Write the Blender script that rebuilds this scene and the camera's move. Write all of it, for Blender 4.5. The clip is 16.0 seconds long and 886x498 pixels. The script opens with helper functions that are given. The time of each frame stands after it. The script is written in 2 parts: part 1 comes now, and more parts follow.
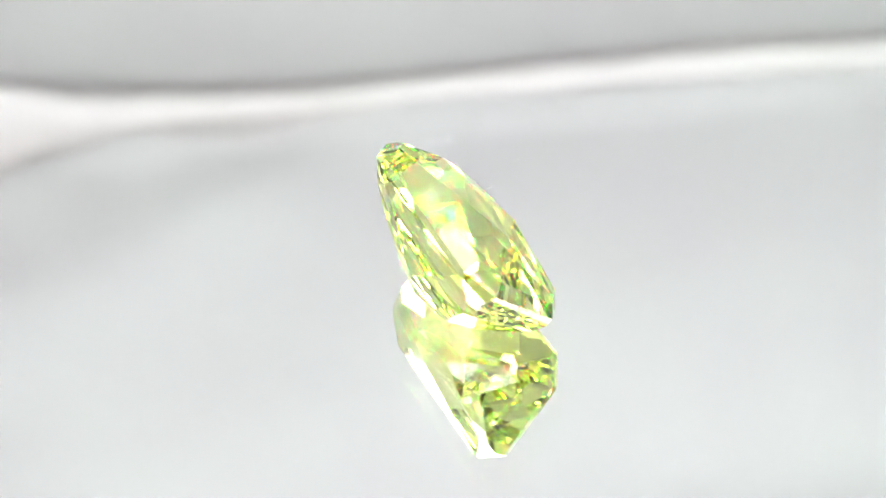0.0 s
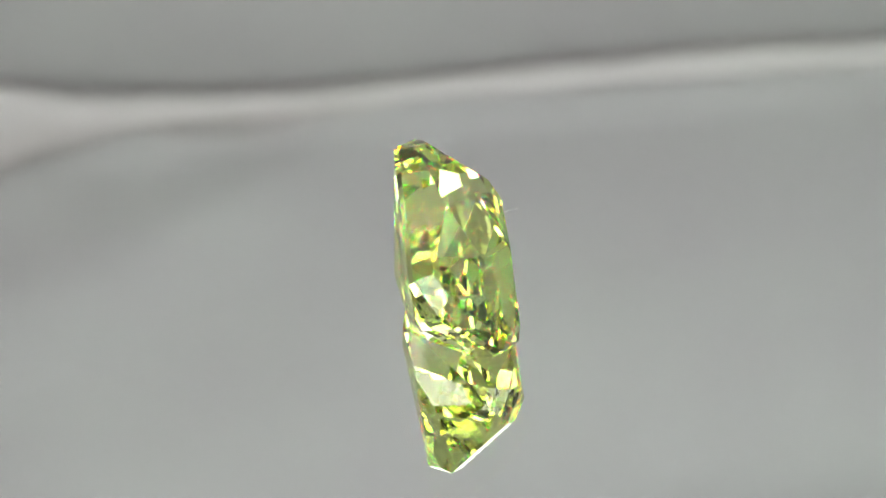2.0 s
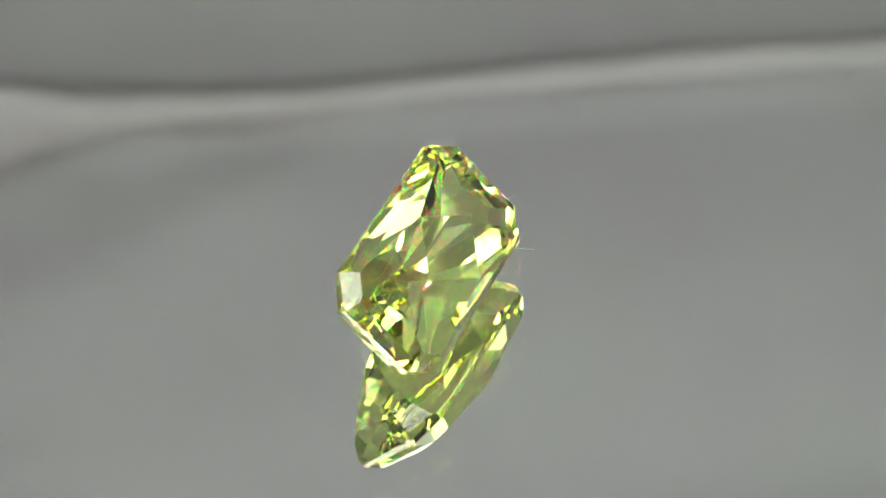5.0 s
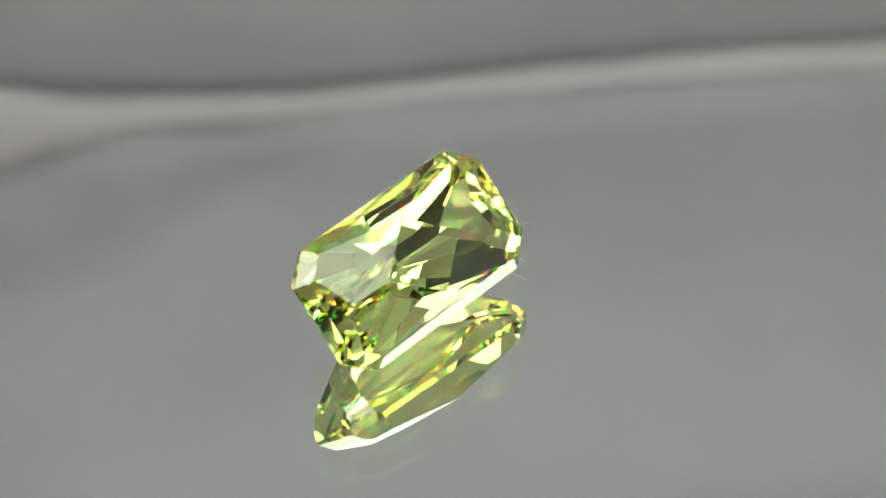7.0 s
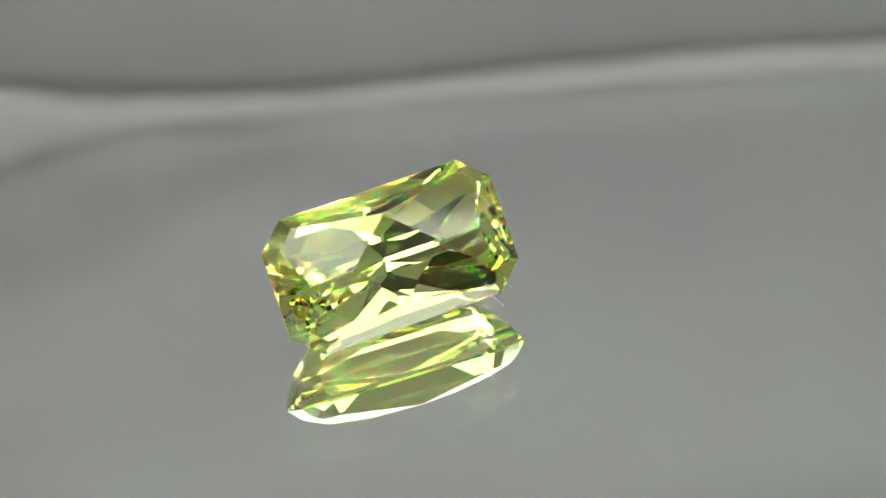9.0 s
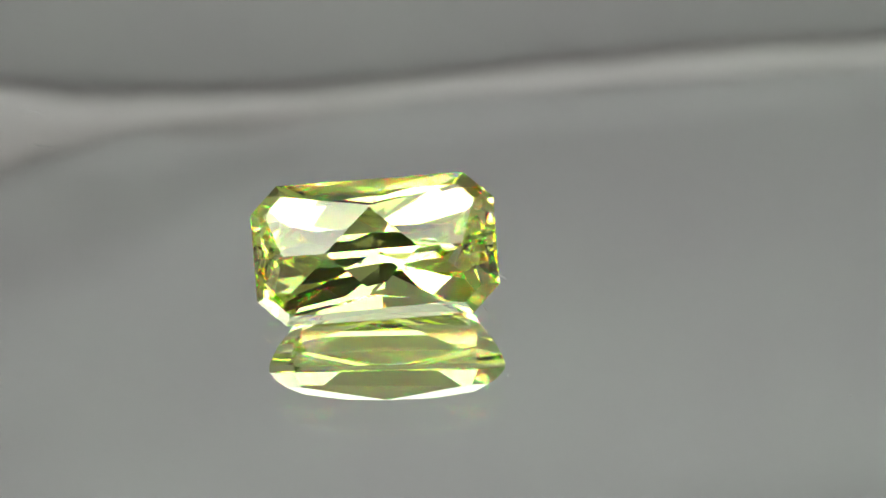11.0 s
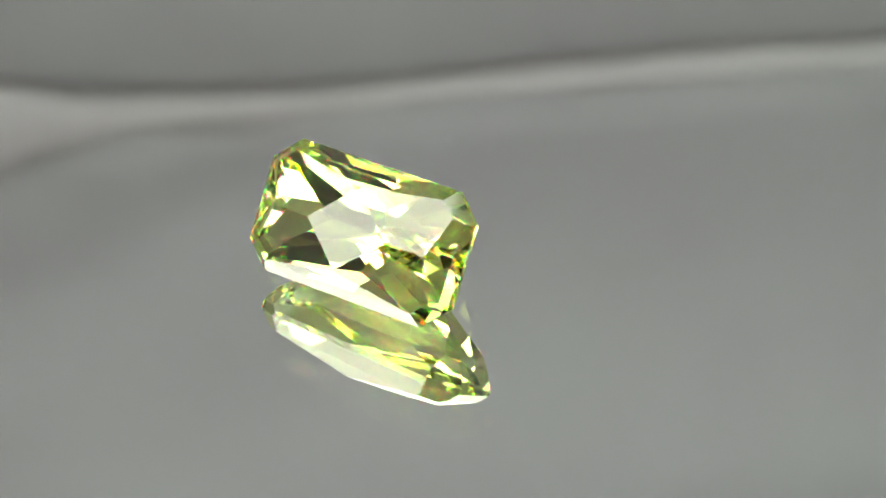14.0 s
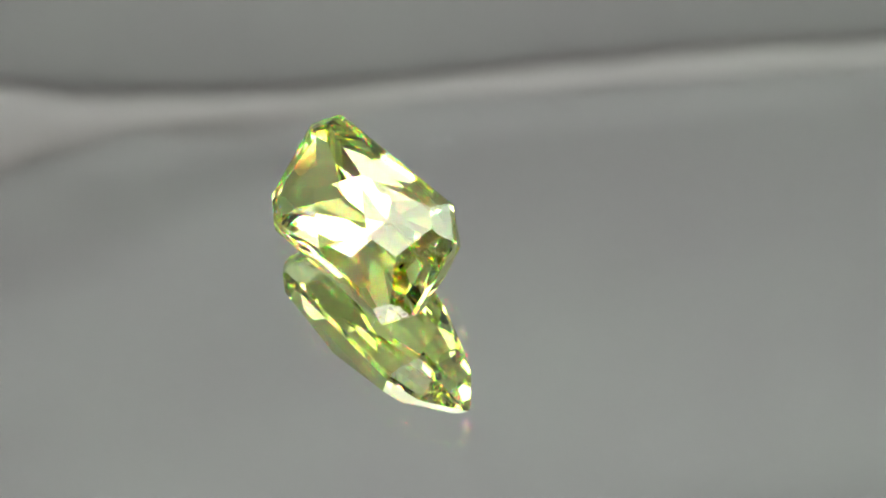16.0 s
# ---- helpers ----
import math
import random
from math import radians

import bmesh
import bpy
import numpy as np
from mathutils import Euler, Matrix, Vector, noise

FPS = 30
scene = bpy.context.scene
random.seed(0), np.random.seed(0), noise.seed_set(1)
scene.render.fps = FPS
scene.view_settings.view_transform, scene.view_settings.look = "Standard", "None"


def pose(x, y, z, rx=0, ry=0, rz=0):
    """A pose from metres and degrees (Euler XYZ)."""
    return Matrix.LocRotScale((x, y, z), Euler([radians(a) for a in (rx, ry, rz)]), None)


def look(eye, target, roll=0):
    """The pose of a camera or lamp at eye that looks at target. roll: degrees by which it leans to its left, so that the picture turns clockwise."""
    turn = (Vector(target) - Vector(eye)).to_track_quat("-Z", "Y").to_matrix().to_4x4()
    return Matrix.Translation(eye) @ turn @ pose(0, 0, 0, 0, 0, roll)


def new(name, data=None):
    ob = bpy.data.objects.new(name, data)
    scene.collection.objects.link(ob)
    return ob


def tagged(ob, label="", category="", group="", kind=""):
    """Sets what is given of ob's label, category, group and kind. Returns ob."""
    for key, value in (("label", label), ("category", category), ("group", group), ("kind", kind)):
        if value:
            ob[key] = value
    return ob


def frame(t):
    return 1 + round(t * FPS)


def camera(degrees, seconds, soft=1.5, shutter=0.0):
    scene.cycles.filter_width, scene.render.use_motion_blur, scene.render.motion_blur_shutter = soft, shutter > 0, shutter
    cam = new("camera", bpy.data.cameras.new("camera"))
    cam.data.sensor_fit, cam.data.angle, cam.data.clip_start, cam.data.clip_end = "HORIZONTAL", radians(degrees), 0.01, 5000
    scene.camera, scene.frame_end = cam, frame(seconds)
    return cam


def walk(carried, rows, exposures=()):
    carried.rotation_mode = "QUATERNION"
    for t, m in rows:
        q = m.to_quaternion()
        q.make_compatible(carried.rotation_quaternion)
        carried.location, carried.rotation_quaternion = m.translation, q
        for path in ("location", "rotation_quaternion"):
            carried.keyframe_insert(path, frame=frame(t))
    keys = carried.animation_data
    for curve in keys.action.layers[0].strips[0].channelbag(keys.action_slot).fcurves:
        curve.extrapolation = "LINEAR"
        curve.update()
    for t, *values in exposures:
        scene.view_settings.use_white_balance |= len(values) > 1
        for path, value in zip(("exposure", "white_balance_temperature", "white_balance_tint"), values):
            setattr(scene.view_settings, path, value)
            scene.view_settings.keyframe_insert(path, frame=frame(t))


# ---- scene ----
# ---- the camera and its walk ----
MM = 0.001
cam = camera(21.78, 16.0, soft=1.5)
cam.data.dof.use_dof, cam.data.dof.focus_distance, cam.data.dof.aperture_fstop = True, 0.0765, 125
EYE = pose(0.852 * MM, -55.257 * MM, 54.502 * MM, 90 - 44.309, 0, 0) @ pose(0, 0, 0, 0, 0, -5.116)
walk(cam, [(0.0, EYE), (16.0, EYE)], exposures=[
    (0.0, 1.33, 6300, 15.0), (0.5, 1.15, 6330, 14.2), (1.0, 0.85, 6360, 13.5), (1.5, 0.61, 6400, 12.5), (2.0, 0.30, 6430, 11.8), (2.5, 0.0, 6480, 10.5),
    (3.0, -0.19, 6500, 10), (16.0, -0.19, 6500, 10)])

# ---- world ----
scene.cycles.max_bounces = 24
scene.cycles.transmission_bounces = 24
scene.cycles.glossy_bounces = 16
world = bpy.data.worlds.new("world")
world.use_nodes = True
world.node_tree.nodes["Background"].inputs[0].default_value = (0.5, 0.5, 0.5, 1)
world.node_tree.nodes["Background"].inputs[1].default_value = 0.02
scene.world = world


# ---- materials ----
def material(name):
    m = bpy.data.materials.new(name)
    m.use_nodes = True
    m.node_tree.nodes.clear()
    out = m.node_tree.nodes.new("ShaderNodeOutputMaterial")
    return m, m.node_tree.nodes, m.node_tree.links, out


def cloth(name, colour, grain=2500.0, rough=0.9, spread=0.06):
    """Woven white fabric or board: fine weave, faint stains."""
    m, n, l, out = material(name)
    b = n.new("ShaderNodeBsdfPrincipled")
    b.inputs["Roughness"].default_value = rough
    b.inputs["Specular IOR Level"].default_value = 0.2
    co = n.new("ShaderNodeTexCoord")
    big = n.new("ShaderNodeTexNoise")
    big.inputs["Scale"].default_value = 14
    big.inputs["Detail"].default_value = 4
    l.new(co.outputs["Object"], big.inputs["Vector"])
    ramp = n.new("ShaderNodeValToRGB")
    ramp.color_ramp.elements[0].position, ramp.color_ramp.elements[1].position = 0.3, 0.7
    dull, bright = (1 - spread * 0.7, 1 - spread * 1.2, 1 - spread * 0.6), (1 + spread * 0.7, 1 + spread, 1 + spread * 0.8)
    ramp.color_ramp.elements[0].color = tuple(c * k for c, k in zip(colour, dull)) + (1,)
    ramp.color_ramp.elements[1].color = tuple(min(1, c * k) for c, k in zip(colour, bright)) + (1,)
    l.new(big.outputs["Fac"], ramp.inputs["Fac"])
    l.new(ramp.outputs["Color"], b.inputs["Base Color"])
    fine = n.new("ShaderNodeTexNoise")
    fine.inputs["Scale"].default_value = grain
    l.new(co.outputs["Object"], fine.inputs["Vector"])
    bump = n.new("ShaderNodeBump")
    bump.inputs["Strength"].default_value = 0.15
    bump.inputs["Distance"].default_value = 0.0003
    l.new(fine.outputs["Fac"], bump.inputs["Height"])
    l.new(bump.outputs["Normal"], b.inputs["Normal"])
    l.new(b.outputs["BSDF"], out.inputs["Surface"])
    return m


def clear(name, colour, ior, rough=0.0):
    """Clear glass."""
    m, n, l, out = material(name)
    g = n.new("ShaderNodeBsdfGlass")
    g.inputs["Color"].default_value = (*colour, 1)
    g.inputs["IOR"].default_value = ior
    g.inputs["Roughness"].default_value = rough
    l.new(g.outputs["BSDF"], out.inputs["Surface"])
    return m


def gem_stone(name, through_colour, gloss_colour, ior, spread=0.0):
    """Cut stone: the body colour sits in what passes through, and each inner reflection deepens it a little;
    with spread, red, green and blue are bent by different amounts."""
    m, n, l, out = material(name)
    bands = [(k, [1.0 if b == i else 0.0 for i in range(3)]) for b, k in enumerate((ior - spread, ior, ior + spread))] if spread else [(ior, (1, 1, 1))]
    last = None
    for k, only in bands:
        bent = n.new("ShaderNodeBsdfRefraction")
        bent.inputs["Color"].default_value = (*[c * o for c, o in zip(through_colour, only)], 1)
        bent.inputs["IOR"].default_value = k
        bent.inputs["Roughness"].default_value = 0
        if last is None:
            last = bent.outputs["BSDF"]
        else:
            add = n.new("ShaderNodeAddShader")
            l.new(last, add.inputs[0])
            l.new(bent.outputs["BSDF"], add.inputs[1])
            last = add.outputs[0]
    gloss = n.new("ShaderNodeBsdfAnisotropic")
    gloss.inputs["Color"].default_value = (*gloss_colour, 1)
    gloss.inputs["Roughness"].default_value = 0
    fresnel = n.new("ShaderNodeFresnel")
    fresnel.inputs["IOR"].default_value = ior
    mix = n.new("ShaderNodeMixShader")
    l.new(fresnel.outputs["Fac"], mix.inputs[0])
    l.new(last, mix.inputs[1])
    l.new(gloss.outputs["BSDF"], mix.inputs[2])
    l.new(mix.outputs[0], out.inputs["Surface"])
    return m


def silver(name):
    m, n, l, out = material(name)
    g = n.new("ShaderNodeBsdfPrincipled")
    g.inputs["Base Color"].default_value = (0.90, 0.905, 0.89, 1)
    g.inputs["Metallic"].default_value = 1
    g.inputs["Roughness"].default_value = 0.0
    l.new(g.outputs["BSDF"], out.inputs["Surface"])
    return m


def plain(name, colour, rough=0.6, metal=0.0):
    m, n, l, out = material(name)
    b = n.new("ShaderNodeBsdfPrincipled")
    b.inputs["Base Color"].default_value = (*colour, 1)
    b.inputs["Roughness"].default_value = rough
    b.inputs["Metallic"].default_value = metal
    l.new(b.outputs["BSDF"], out.inputs["Surface"])
    return m


def glow(name, colour, strength):
    m, n, l, out = material(name)
    e = n.new("ShaderNodeEmission")
    e.inputs["Color"].default_value = (*colour, 1)
    e.inputs["Strength"].default_value = strength
    l.new(e.outputs["Emission"], out.inputs["Surface"])
    return m


FABRIC = cloth("white_fabric", (0.735, 0.738, 0.727))
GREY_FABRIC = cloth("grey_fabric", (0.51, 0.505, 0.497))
PIPING = cloth("white_piping", (0.92, 0.895, 0.87))
# side wall tints that stand in for warmer and cooler light on either side
WARM_BOUNCE = cloth("warm_bounce_fabric", (0.68, 0.64, 0.635))
COOL_BOUNCE = cloth("cool_bounce_fabric", (0.60, 0.655, 0.64))
DARK_FRONT = cloth("dark_front", (0.035, 0.035, 0.035))
BOARD = cloth("white_board", (0.70, 0.70, 0.70), grain=900)
BODY, INNER = (0.90, 0.945, 0.605), (0.968, 0.98, 0.845)
IOR = 1.73
GEM = gem_stone("yellow_green_gem", BODY, INNER, IOR)
GEM_FIRE = gem_stone("yellow_green_gem_fire", BODY, INNER, IOR, 0.0026)
PLATE = clear("mirror_glass", (0.985, 0.995, 0.985), 1.52)
SILVER = silver("silver_layer")
BLACK = plain("black_plastic", (0.02, 0.02, 0.02), 0.45)
LINT = plain("white_lint", (0.5, 0.5, 0.48), 0.8)
ALU = plain("white_aluminium", (0.7, 0.7, 0.7), 0.4)
LED_LEFT = glow("led_glow_left", (1.0, 0.99, 0.95), 9.0)
LED_RIGHT = glow("led_glow_right", (0.91, 1.0, 0.98), 8.0)
LED_FRONT = glow("led_glow_front", (0.975, 1.0, 0.985), 4.8)
LED_TOP = glow("led_glow_top", (0.965, 1.0, 0.965), 3.6)


# ---- helpers ----
def part(name, bm, mat, parent=None, label=""):
    me = bpy.data.meshes.new(name)
    bm.to_mesh(me)
    bm.free()
    me.materials.append(mat)
    ob = new(name, me)
    if parent:
        ob.parent = parent
    if label:
        tagged(ob, label)
    return ob


def box(x0, x1, y0, y1, z0, z1, bevel=0.0):
    bm = bmesh.new()
    bmesh.ops.create_cube(bm, size=1)
    for v in bm.verts:
        v.co = Vector(((x0 + x1) / 2 + v.co.x * (x1 - x0), (y0 + y1) / 2 + v.co.y * (y1 - y0), (z0 + z1) / 2 + v.co.z * (z1 - z0)))
    if bevel:
        bmesh.ops.bevel(bm, geom=bm.edges[:], offset=bevel, segments=2, affect="EDGES", profile=0.5)
    return bm


def disc(r, z0, z1, sides=160, bevel=0.0):
    bm = bmesh.new()
    bmesh.ops.create_cone(bm, cap_ends=True, segments=sides, radius1=r, radius2=r, depth=z1 - z0)
    for v in bm.verts:
        v.co.z += (z0 + z1) / 2
    if bevel:
        rim = [e for e in bm.edges if abs(e.verts[0].co.z - e.verts[1].co.z) < 1e-7]
        bmesh.ops.bevel(bm, geom=rim, offset=bevel, segments=3, affect="EDGES", profile=0.5)
    return bm


def tube(points, r, sides=6):
    """A bent thread of even thickness through the points."""
    bm = bmesh.new()
    rings = []
    for i, q in enumerate(points):
        a, b = points[max(i - 1, 0)], points[min(i + 1, len(points) - 1)]
        d = (b - a).normalized()
        u = d.orthogonal().normalized()
        w = d.cross(u)
        rings.append([bm.verts.new(q + r * (math.cos(k * math.tau / sides) * u + math.sin(k * math.tau / sides) * w)) for k in range(sides)])
    for p, q in zip(rings, rings[1:]):
        for k in range(sides):
            bm.faces.new((p[k], p[(k + 1) % sides], q[(k + 1) % sides], q[k]))
    bm.faces.new(rings[0][::-1])
    bm.faces.new(rings[-1])
    bmesh.ops.recalc_face_normals(bm, faces=bm.faces)
    return bm


# ---- the light box round the turntable ----
X0, X1, Y0, Y1, TOP, LOW = -0.30, 0.30, -0.26, 0.30, 0.2505, -0.016


def structure(name, bm, mat, label):
    return tagged(part(name, bm, mat), label, name.split("_")[0], kind="structure")


structure("floor", box(X0, X1, Y0, Y1, LOW - 0.01, LOW), BOARD, "white board floor of the light box")
structure("wall_left", box(X0 - 0.01, X0, Y0, Y1 + 0.01, LOW - 0.01, TOP + 0.01), WARM_BOUNCE, "unseen fabric side wall of the light box, tinted to warm the bounced light")
structure("wall_right", box(X1, X1 + 0.01, Y0, Y1 + 0.01, LOW - 0.01, TOP + 0.01), COOL_BOUNCE, "unseen fabric side wall of the light box, tinted to cool the bounced light")
# unseen dark front, added so that facets turned to the camera reflect darkness
structure("wall_front", box(X0 - 0.01, X1 + 0.01, Y0 - 0.01, Y0, LOW - 0.01, TOP + 0.01), DARK_FRONT, "unseen dark front wall, added to darken the reflections in the stone")


def along(x, knots):
    """Smooth height between the knots (x, value)."""
    for (xa, a), (xb, b) in zip(knots, knots[1:]):
        if x <= xb:
            k = min(1, max(0, (x - xa) / (xb - xa)))
            return a + (b - a) * (3 * k * k - 2 * k ** 3)
    return knots[-1][1]


SEAM_LOW = ((-0.30, 0.216), (-0.115, 0.2300), (-0.084, 0.2354), (-0.078, 0.2370), (-0.068, 0.2396), (-0.058, 0.2408), (-0.038, 0.2426), (-0.017, 0.2434),
            (0.006, 0.2428), (0.029, 0.2422), (0.063, 0.2421), (0.093, 0.2436), (0.30, 0.245))
SEAM_HIGH = ((-0.30, 0.2504), (-0.075, 0.2504), (-0.066, 0.2484), (-0.058, 0.2470), (-0.03, 0.2478), (-0.012, 0.2474), (0.006, 0.2470), (0.029, 0.2472), (0.063, 0.2474), (0.093, 0.2490), (0.30, 0.2500))


def ceiling_sheet():
    """Cloth ceiling with shallow folds, sagging a little."""
    bm = bmesh.new()
    nx = 110
    depths = [Y0 + 0.005 * i for i in range(108)] + [0.28 + 0.0015 * i for i in range(21)]
    ny = len(depths) - 1
    grid = []
    for j in range(ny + 1):
        row = []
        for i in range(nx + 1):
            x, y = X0 + (X1 - X0) * i / nx, depths[j]
            u = 0.87 * y - 0.49 * x
            fade = 1 / (1 + math.exp((x + 0.022) / 0.010))
            z = TOP - 0.0050 * fade * math.exp(-((u - 0.256) / 0.013) ** 2) + 0.0012 * noise.noise((x * 12, y * 12, 3)) * min(1, max(0, (0.31 - y) * 20))
            bend = min(1, max(0, (y - 0.288) / 0.009))
            z -= (TOP - along(x, SEAM_HIGH)) * bend * bend * (3 - 2 * bend)
            row.append(bm.verts.new((x, y, z)))
        grid.append(row)
    for j in range(ny):
        for i in range(nx):
            bm.faces.new((grid[j][i], grid[j][i + 1], grid[j + 1][i + 1], grid[j + 1][i])).smooth = True
    top = bmesh.ops.extrude_face_region(bm, geom=bm.faces[:])
    for v in top["geom"]:
        if isinstance(v, bmesh.types.BMVert):
            v.co.z += 0.008
    bmesh.ops.recalc_face_normals(bm, faces=bm.faces)
    return bm


structure("ceiling", ceiling_sheet(), FABRIC, "white fabric ceiling of the light box with soft folds")


def back_wall():
    """Back wall with a shallow groove along the underside of the seam, added to make the seam's dark shadow line."""
    bm = bmesh.new()
    cols = []
    for i in range(161):
        x = X0 + (X1 - X0) * i / 160
        z, g = along(x, SEAM_LOW) + 0.0012, along(x, ((-0.09, 0.0024), (0.0, 0.0018), (0.09, 0.0012)))
        profile = ((Y1 + 0.012, LOW - 0.01), (Y1, LOW - 0.01), (Y1, 0.1), (Y1, z - g - 0.006), (Y1 + 0.0006, z - g - 0.002), (Y1 + 0.0022, z - g), (Y1 + 0.0045, z - 0.6 * g),
                   (Y1 + 0.0045, z - 0.3 * g), (Y1 + 0.0030, z), (Y1 + 0.003, TOP + 0.01), (Y1 + 0.012, TOP + 0.01))
        cols.append([bm.verts.new((x, y, h)) for y, h in profile])
    for p, q in zip(cols, cols[1:]):
        for k in range(len(p)):
            bm.faces.new((p[k], p[(k + 1) % len(p)], q[(k + 1) % len(p)], q[k])).smooth = 2 < k < 7
    bm.faces.new(cols[0])
    bm.faces.new(cols[-1][::-1])
    bmesh.ops.recalc_face_normals(bm, faces=bm.faces)
    return bm


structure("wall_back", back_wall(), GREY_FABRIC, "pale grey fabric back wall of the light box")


def seam_band():
    """Rounded white seam between back wall and ceiling; beside the left wall it opens into a wide gathered fold,
    and further along fine white teeth are added under the ceiling, to blur into a soft band of brighter light."""
    deep = ((-0.30, 0.026), (-0.12, 0.0140), (-0.086, 0.0070), (-0.075, 0.0030), (-0.063, 0.0012), (0.30, 0.001))
    shoulder = ((-0.30, 0.004), (-0.07, 0.003), (-0.060, 0.0015), (-0.048, 0.007), (-0.030, 0.010), (-0.016, 0.009), (-0.002, 0.0), (0.30, 0.0))
    bm = bmesh.new()
    cols, n = [], 12
    for x in [X0 + 0.002 * i for i in range(100)] + [-0.10 + 0.0002 * i for i in range(500)] + [0.002 * i for i in range(151)]:
        teeth = abs((x / 0.0008) % 2 - 1) ** 2.2
        lo, hi, d = along(x, SEAM_LOW), along(x, SEAM_HIGH), along(x, deep)
        hi += (0.2504 - hi) * teeth * min(1, along(x, shoulder) / 0.004)
        d += along(x, shoulder) * teeth
        col = []
        for k in range(n + 1):
            s = k / n
            cove = 0.45 * min(1, along(x, deep) / 0.006)
            bulge = min(0.55 * (hi - lo), 0.0026) * math.sin(math.pi * s) ** 0.8 * (1 - 0.35 * s) * (1 - 0.8 * cove)
            out = s + (1 - math.cos(math.pi * s / 2) - s) * cove
            rise = s + (math.sin(math.pi * s / 2) - s) * cove
            col.append(bm.verts.new((x, Y1 - 0.0006 - d * out - bulge + 0.0008 * noise.noise((x * 40, s * 2, 0)), lo + (hi - lo) * rise)))
        col.append(bm.verts.new((x, Y1 + 0.0025, hi)))
        col.append(bm.verts.new((x, Y1 + 0.0025, lo + 0.0005)))
        cols.append(col)
    for p, q in zip(cols, cols[1:]):
        for k in range(len(p)):
            f = bm.faces.new((p[k], p[(k + 1) % len(p)], q[(k + 1) % len(p)], q[k]))
            f.smooth = k < n
    bm.faces.new(cols[0])
    bm.faces.new(cols[-1][::-1])
    bmesh.ops.recalc_face_normals(bm, faces=bm.faces)
    return bm


structure("trim", seam_band(), PIPING, "white rounded fabric seam along the top of the back wall")


def led_panel(place, wide, deep, mat, label):
    """A flat LED panel: housing, glowing diffuser and, away from the ceiling, an arm; it shines along its own -z."""
    base = tagged(new("led_panel"), label, "lamp", "led panels of the light box")
    base.matrix_world = place
    part("housing", box(-wide / 2 - 0.004, wide / 2 + 0.004, -deep / 2 - 0.004, deep / 2 + 0.004, 0.0002, 0.007, 0.0012), ALU, base)
    part("diffuser", box(-wide / 2, wide / 2, -deep / 2, deep / 2, -0.002, 0, 0.0005), mat, base, "glowing white diffuser")
    reach = (TOP - place.translation.z) / max(0.2, place.to_3x3().col[2].z)
    if reach > 0.03:
        part("mounting_arm", tube([Vector((0, 0, 0.006)), Vector((0, 0, reach * 0.5)), Vector((0, 0, reach + 0.003))], 0.004, 12), ALU, base, "thin white aluminium arm")
    return base


def facing(eye):
    return look(eye, (0, 0, 0))


led_panel(facing((-0.1284, -0.0467, 0.1320)), 0.125, 0.115, LED_LEFT, "white LED panel tilted down from the side wall")
led_panel(facing((0.0979, 0.0068, 0.1845)), 0.075, 0.080, LED_RIGHT, "white LED panel tilted down from the ceiling edge")
led_panel(pose(0, 0.110, TOP - 0.016, 6), 0.160, 0.138, LED_TOP, "white LED panel flat under the light box ceiling")
led_panel(pose(0.03, -0.130, TOP - 0.010, -6), 0.32, 0.085, LED_FRONT, "long soft white LED strip under the front of the ceiling")

# ---- mirror turntable ----
turntable = tagged(new("mirror_turntable"), "round glass mirror turntable on a black base", "turntable")
part("glass_plate", disc(45 * MM, -1.72 * MM, 0, bevel=0.2 * MM), PLATE, turntable, "clear glass plate of the mirror")
part("silver_layer", disc(44.7 * MM, -1.76 * MM, -1.64 * MM), SILVER, turntable, "silvered mirror layer under the glass")
part("base", disc(43 * MM, -16 * MM, -1.8 * MM, bevel=1 * MM), BLACK, turntable, "black plastic base")


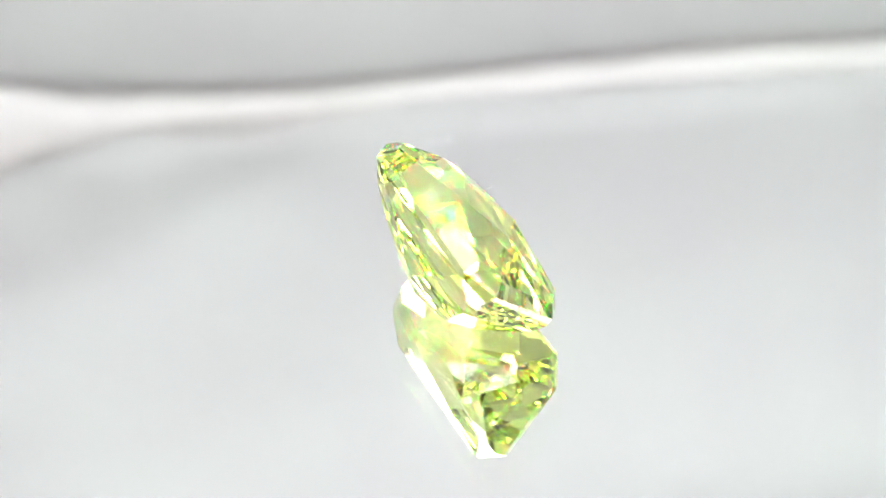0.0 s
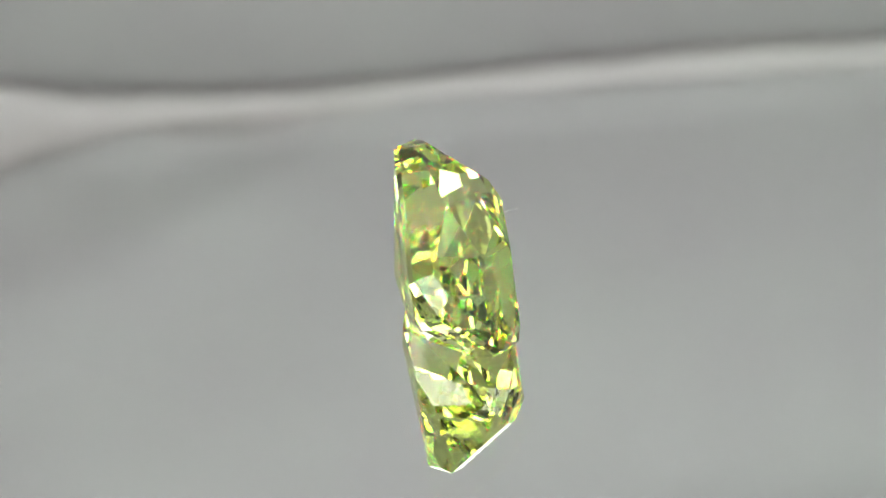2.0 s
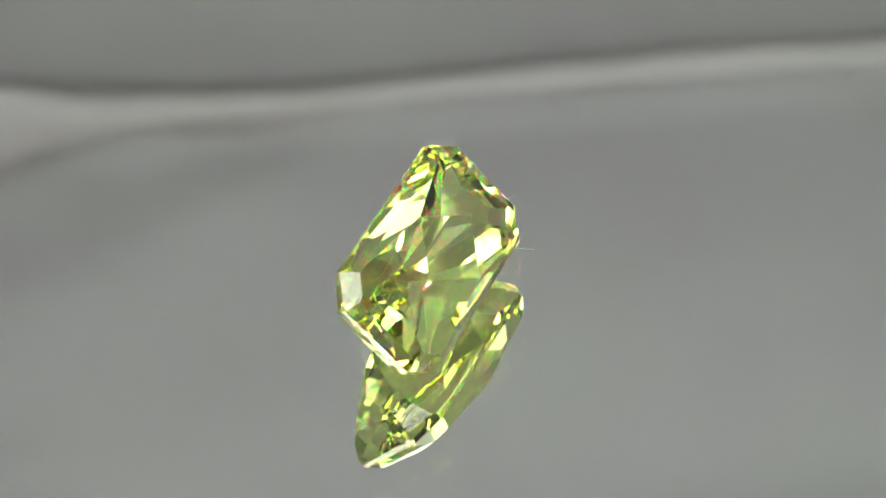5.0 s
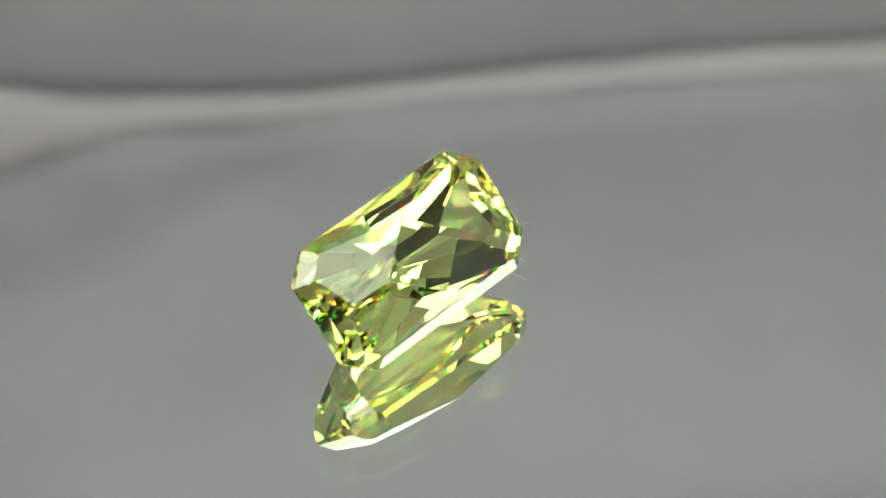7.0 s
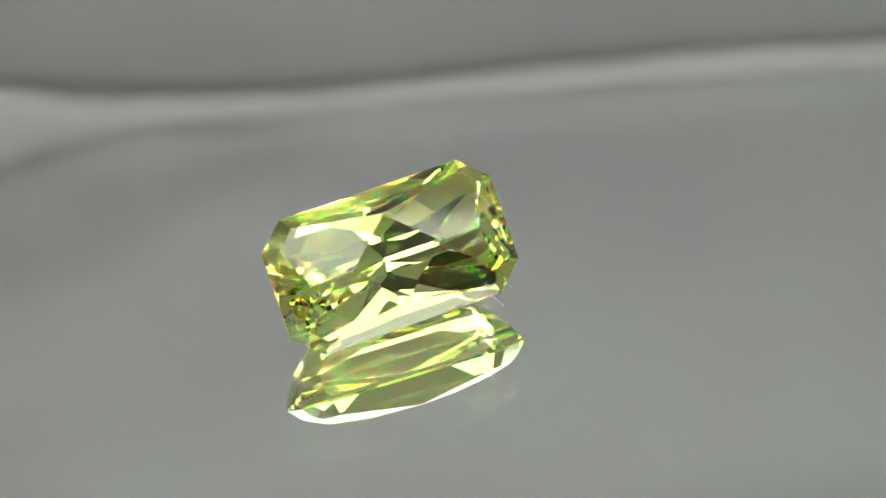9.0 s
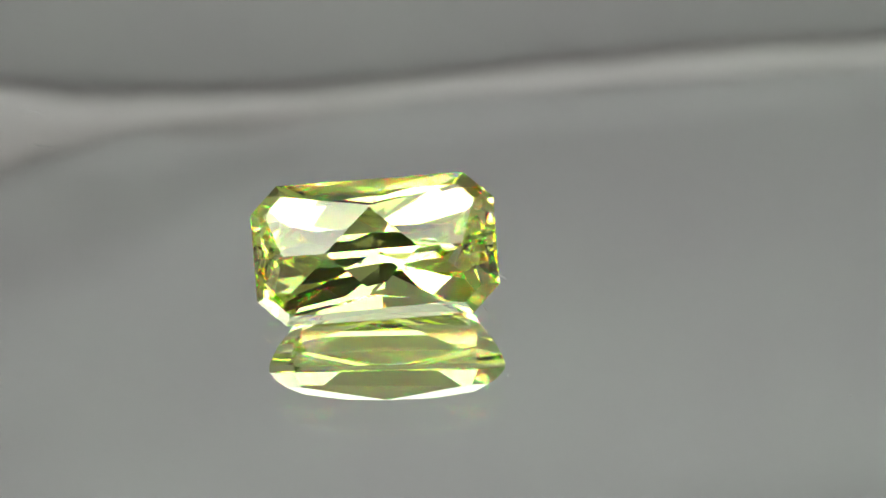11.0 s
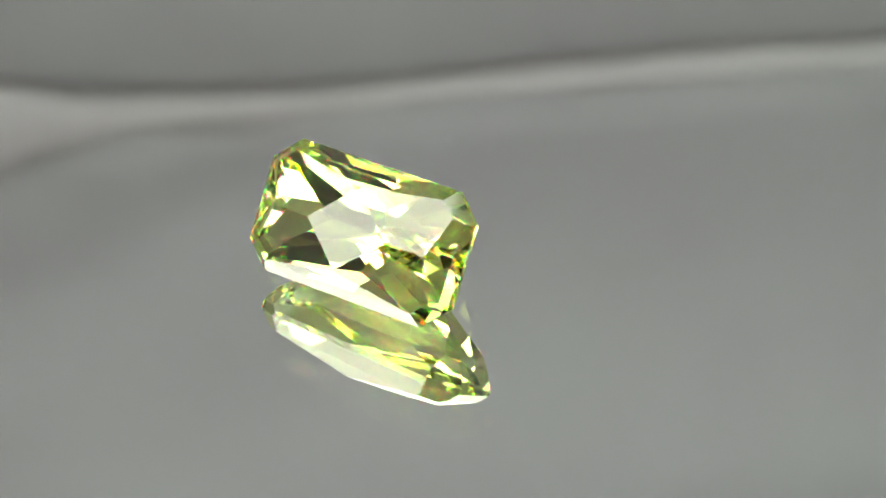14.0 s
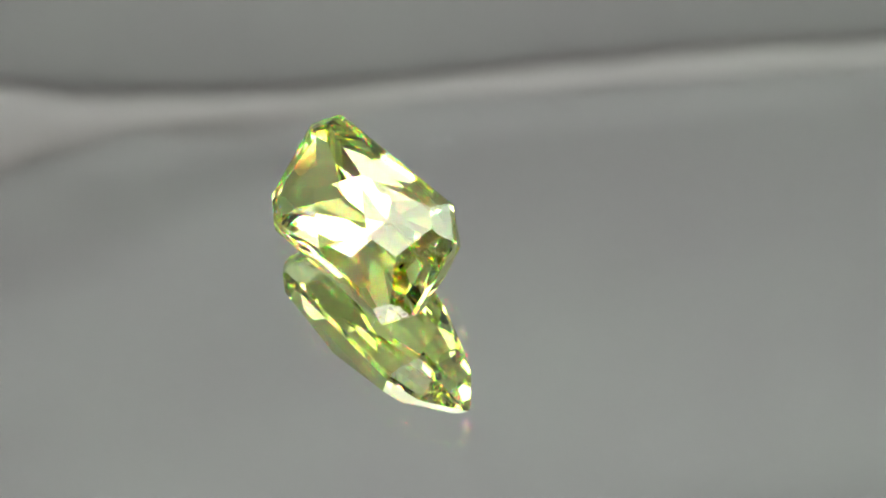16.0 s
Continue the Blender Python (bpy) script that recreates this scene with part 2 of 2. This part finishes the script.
# ---- the gem ----
def cut_gem():
    """A cut-corner scissor-cut stone, ground facet by facet out of a block (millimetres)."""
    bm = bmesh.new()
    bmesh.ops.create_cube(bm, size=12)

    def grind(point, normal):
        n = Vector(normal).normalized()
        res = bmesh.ops.bisect_plane(bm, geom=bm.verts[:] + bm.edges[:] + bm.faces[:], dist=1e-5, plane_co=Vector(point), plane_no=n, clear_outer=True)
        edges = [e for e in res["geom_cut"] if isinstance(e, bmesh.types.BMEdge)]
        if edges:
            bmesh.ops.contextual_create(bm, geom=edges)
        bmesh.ops.remove_doubles(bm, verts=bm.verts[:], dist=1e-4)

    def facet(azimuth, angle, point):
        """angle from the girdle plane: up for the crown, negative for the pavilion."""
        a, s = radians(azimuth), radians(abs(angle))
        grind(point, (math.cos(a) * math.sin(s), math.sin(a) * math.sin(s), math.cos(s) * (1 if angle > 0 else -1)))

    a, b, c1, c2 = 4.0, 2.309, 0.924, 0.882
    ca = math.degrees(math.atan2(c1, c2))
    rim = 0.045
    signs = ((1, 1), (-1, 1), (-1, -1), (1, -1))
    for s in (1, -1):
        grind((s * a, 0, 0), (s, 0, 0))
        grind((0, s * b, 0), (0, s, 0))
    for sx, sy in signs:
        grind((sx * a, sy * (b - c2), 0), (sx * c2, sy * c1, 0))
    # crown, first tier
    for s in (1, -1):
        facet(0 if s > 0 else 180, 48.1, (s * a, 0, rim))
        facet(90 * s, 52.6, (0, s * b, rim))
    for sx, sy in signs:
        az = math.degrees(math.atan2(sy * c1, sx * c2))
        facet(az, 50.5, (sx * a, sy * (b - c2), rim))

    def polish(azimuth, angle, depth):
        """A facet by its direction and its distance from the centre, the crown's lifted by the rim."""
        a, s = radians(azimuth), radians(abs(angle))
        n = Vector((math.cos(a) * math.sin(s), math.sin(a) * math.sin(s), math.cos(s) * (1 if angle > 0 else -1)))
        grind(n * depth + Vector((0, 0, rim if angle > 0 else 0)), n)

    # crown: long triangles and end facets
    polish(90.00, 44.85, 1.716)
    polish(0.45, 30.78, 2.180)
    polish(-90.38, 44.81, 1.713)
    polish(181.28, 29.92, 2.150)
    # crown: corner kites
    polish(47.34, 11.69, 1.181)
    polish(132.43, 11.84, 1.179)
    polish(-132.81, 11.81, 1.183)
    polish(-48.26, 11.85, 1.180)
    grind((0, 0, 0.991 + rim), (0, 0, 1))
    # pavilion: long and end tiers
    polish(90.00, -52.78, 1.935)
    polish(0.12, -66.19, 3.720)
    polish(-4.35, -51.99, 3.437)
    polish(-21.39, -32.94, 2.963)
    polish(2.66, -52.77, 3.458)
    polish(27.99, -33.48, 2.935)
    polish(-90.17, -52.91, 1.934)
    polish(179.12, -65.12, 3.689)
    polish(184.34, -50.43, 3.453)
    polish(150.66, -36.36, 2.990)
    polish(-179.27, -51.85, 3.455)
    polish(-151.21, -33.59, 2.916)
    # pavilion: corners
    polish(45.14, -58.13, 3.317)
    polish(46.02, -41.79, 2.950)
    polish(128.46, -59.23, 3.276)
    polish(135.97, -41.97, 2.971)
    polish(-131.49, -56.80, 3.321)
    polish(-133.70, -41.59, 2.953)
    polish(-46.30, -58.38, 3.301)
    polish(-38.81, -41.54, 3.010)
    # the face on which the stone lies, and those towards the keel
    grind((0, 0, -1.995 / 0.6901), (-0.0391, -0.7226, -0.6901))
    polish(-85.39, -46.30, 1.997)
    polish(78.92, -44.46, 2.108)
    polish(101.07, -44.58, 2.108)
    polish(76.15, -37.64, 2.248)
    polish(103.85, -37.64, 2.248)
    polish(-103.90, -37.62, 2.266)
    polish(-76.15, -37.64, 2.248)
    polish(90.19, -23.00, 3.171)
    polish(-90.08, -22.97, 3.171)
    bmesh.ops.recalc_face_normals(bm, faces=bm.faces)
    bmesh.ops.scale(bm, vec=(MM, MM, MM), verts=bm.verts)
    return bm


TURN = 10.566
REST = pose(-1.439 * MM, -1.120 * MM, 1.998 * MM, 46.32, -2.24, -6.58)


def turn(t):
    return pose(0, 0, 0, 0, 0, -TURN * (t - 11.3))


def shell(solid, keep):
    """The faces of the stone whose outward direction keep() accepts."""
    bm = solid.copy()
    bmesh.ops.delete(bm, geom=[f for f in bm.faces if not keep(f.normal.z)], context="FACES")
    return bm


gem = tagged(new("gemstone"), "yellow-green faceted cut-corner gemstone lying tilted on the mirror", "gemstone")
solid = cut_gem()
solid.normal_update()
part("table", shell(solid, lambda z: z > 0.999), GEM, gem, "flat polished top facet")
part("crown", shell(solid, lambda z: 0.01 < z <= 0.999), GEM_FIRE, gem, "bright upper facets with triangular cuts")
part("girdle", shell(solid, lambda z: abs(z) <= 0.01), GEM, gem, "thin rim round the stone")
part("pavilion", shell(solid, lambda z: z < -0.01), GEM, gem, "pointed lower facets flashing yellow-green")
solid.free()


# ---- lint and dust ----
def thread(points, r=0.008):
    """A hair-thin fibre bent through the points (millimetres in the space of what it lies on)."""
    pts = [Vector(q) * MM for q in points]
    fine = []
    for i in range(25):
        k = i / 24
        a, b, c, d = (1 - k) ** 3, 3 * k * (1 - k) ** 2, 3 * k * k * (1 - k), k ** 3
        fine.append(a * pts[0] + b * pts[1] + c * pts[2] + d * pts[3])
    return tube(fine, r * MM, 5)


FIBRES = [tagged(part("lint_fibre", thread(q), LINT), "fine curled white lint fibre clinging to the gemstone", "lint", "lint on the gemstone") for q in (
    ((2.74, -2.31, 0.0), (2.95, -2.60, 0.10), (3.02, -2.80, 0.40), (2.80, -2.72, 0.60)),
    ((3.80, -1.02, 0.22), (4.05, -1.15, 0.20), (4.15, -1.20, 0.26), (4.22, -1.30, 0.22)),
    ((3.35, -2.00, -0.05), (3.45, -2.25, -0.15), (3.52, -2.30, -0.10), (3.52, -2.34, 0.0)))]


LINT_ON_GLASS = [tagged(part("lint_fibre", thread(q, 0.013), LINT), "short white lint fibre lying on the mirror glass", "lint", "lint on the mirror") for q in (
    ((-13.50, 10.55, 0.013), (-13.30, 10.54, 0.06), (-13.10, 10.36, 0.06), (-12.72, 10.20, 0.013)),
    ((-13.36, 10.28, 0.013), (-13.20, 10.48, 0.07), (-13.02, 10.32, 0.07), (-12.88, 10.38, 0.013)))]


def dust_specks():
    """Scattered dust: small uneven grains and a few short fibres lying on the glass."""
    bm = bmesh.new()
    rng = random.Random(5)
    spots = [(x, y, 0.021) for x, y in ((10.45, 13.4), (-4.48, 7.5), (-12.49, 8.46), (-2.2, 6.8), (9.7, 0.14), (2.26, -5.63), (-1.06, 7.33), (10.25, -1.58), (12.72, -6.86), (12.72, -8.35), (-3.83, 6.66))]
    for _ in range(26):
        r, a = 20 * math.sqrt(rng.random()), rng.uniform(0, math.tau)
        spots.append((r * math.cos(a), r * math.sin(a), rng.uniform(0.007, 0.013)))
    for x, y, r in spots:
        m = Matrix.Translation(Vector((x, y, r * 0.6)) * MM) @ Matrix.Rotation(rng.uniform(0, 3), 4, "Z") @ Matrix.Diagonal((r * MM * rng.uniform(1, 2.2), r * MM, r * MM * 0.6, 1))
        bmesh.ops.create_icosphere(bm, subdivisions=1, radius=1, matrix=m)
    return bm


dust = tagged(part("dust", dust_specks(), LINT), "tiny white dust specks scattered on the mirror glass", "dust", kind="stuff")


# ---- the turning of the table and what lies on it ----
def motions():
    times = [i * 0.5 for i in range(33)]
    walk(turntable, [(t, turn(t)) for t in times])
    for thing in (dust, *LINT_ON_GLASS):
        walk(thing, [(t, turn(t)) for t in times])
    for thing in (gem, *FIBRES):
        walk(thing, [(t, turn(t) @ REST) for t in times])


motions()
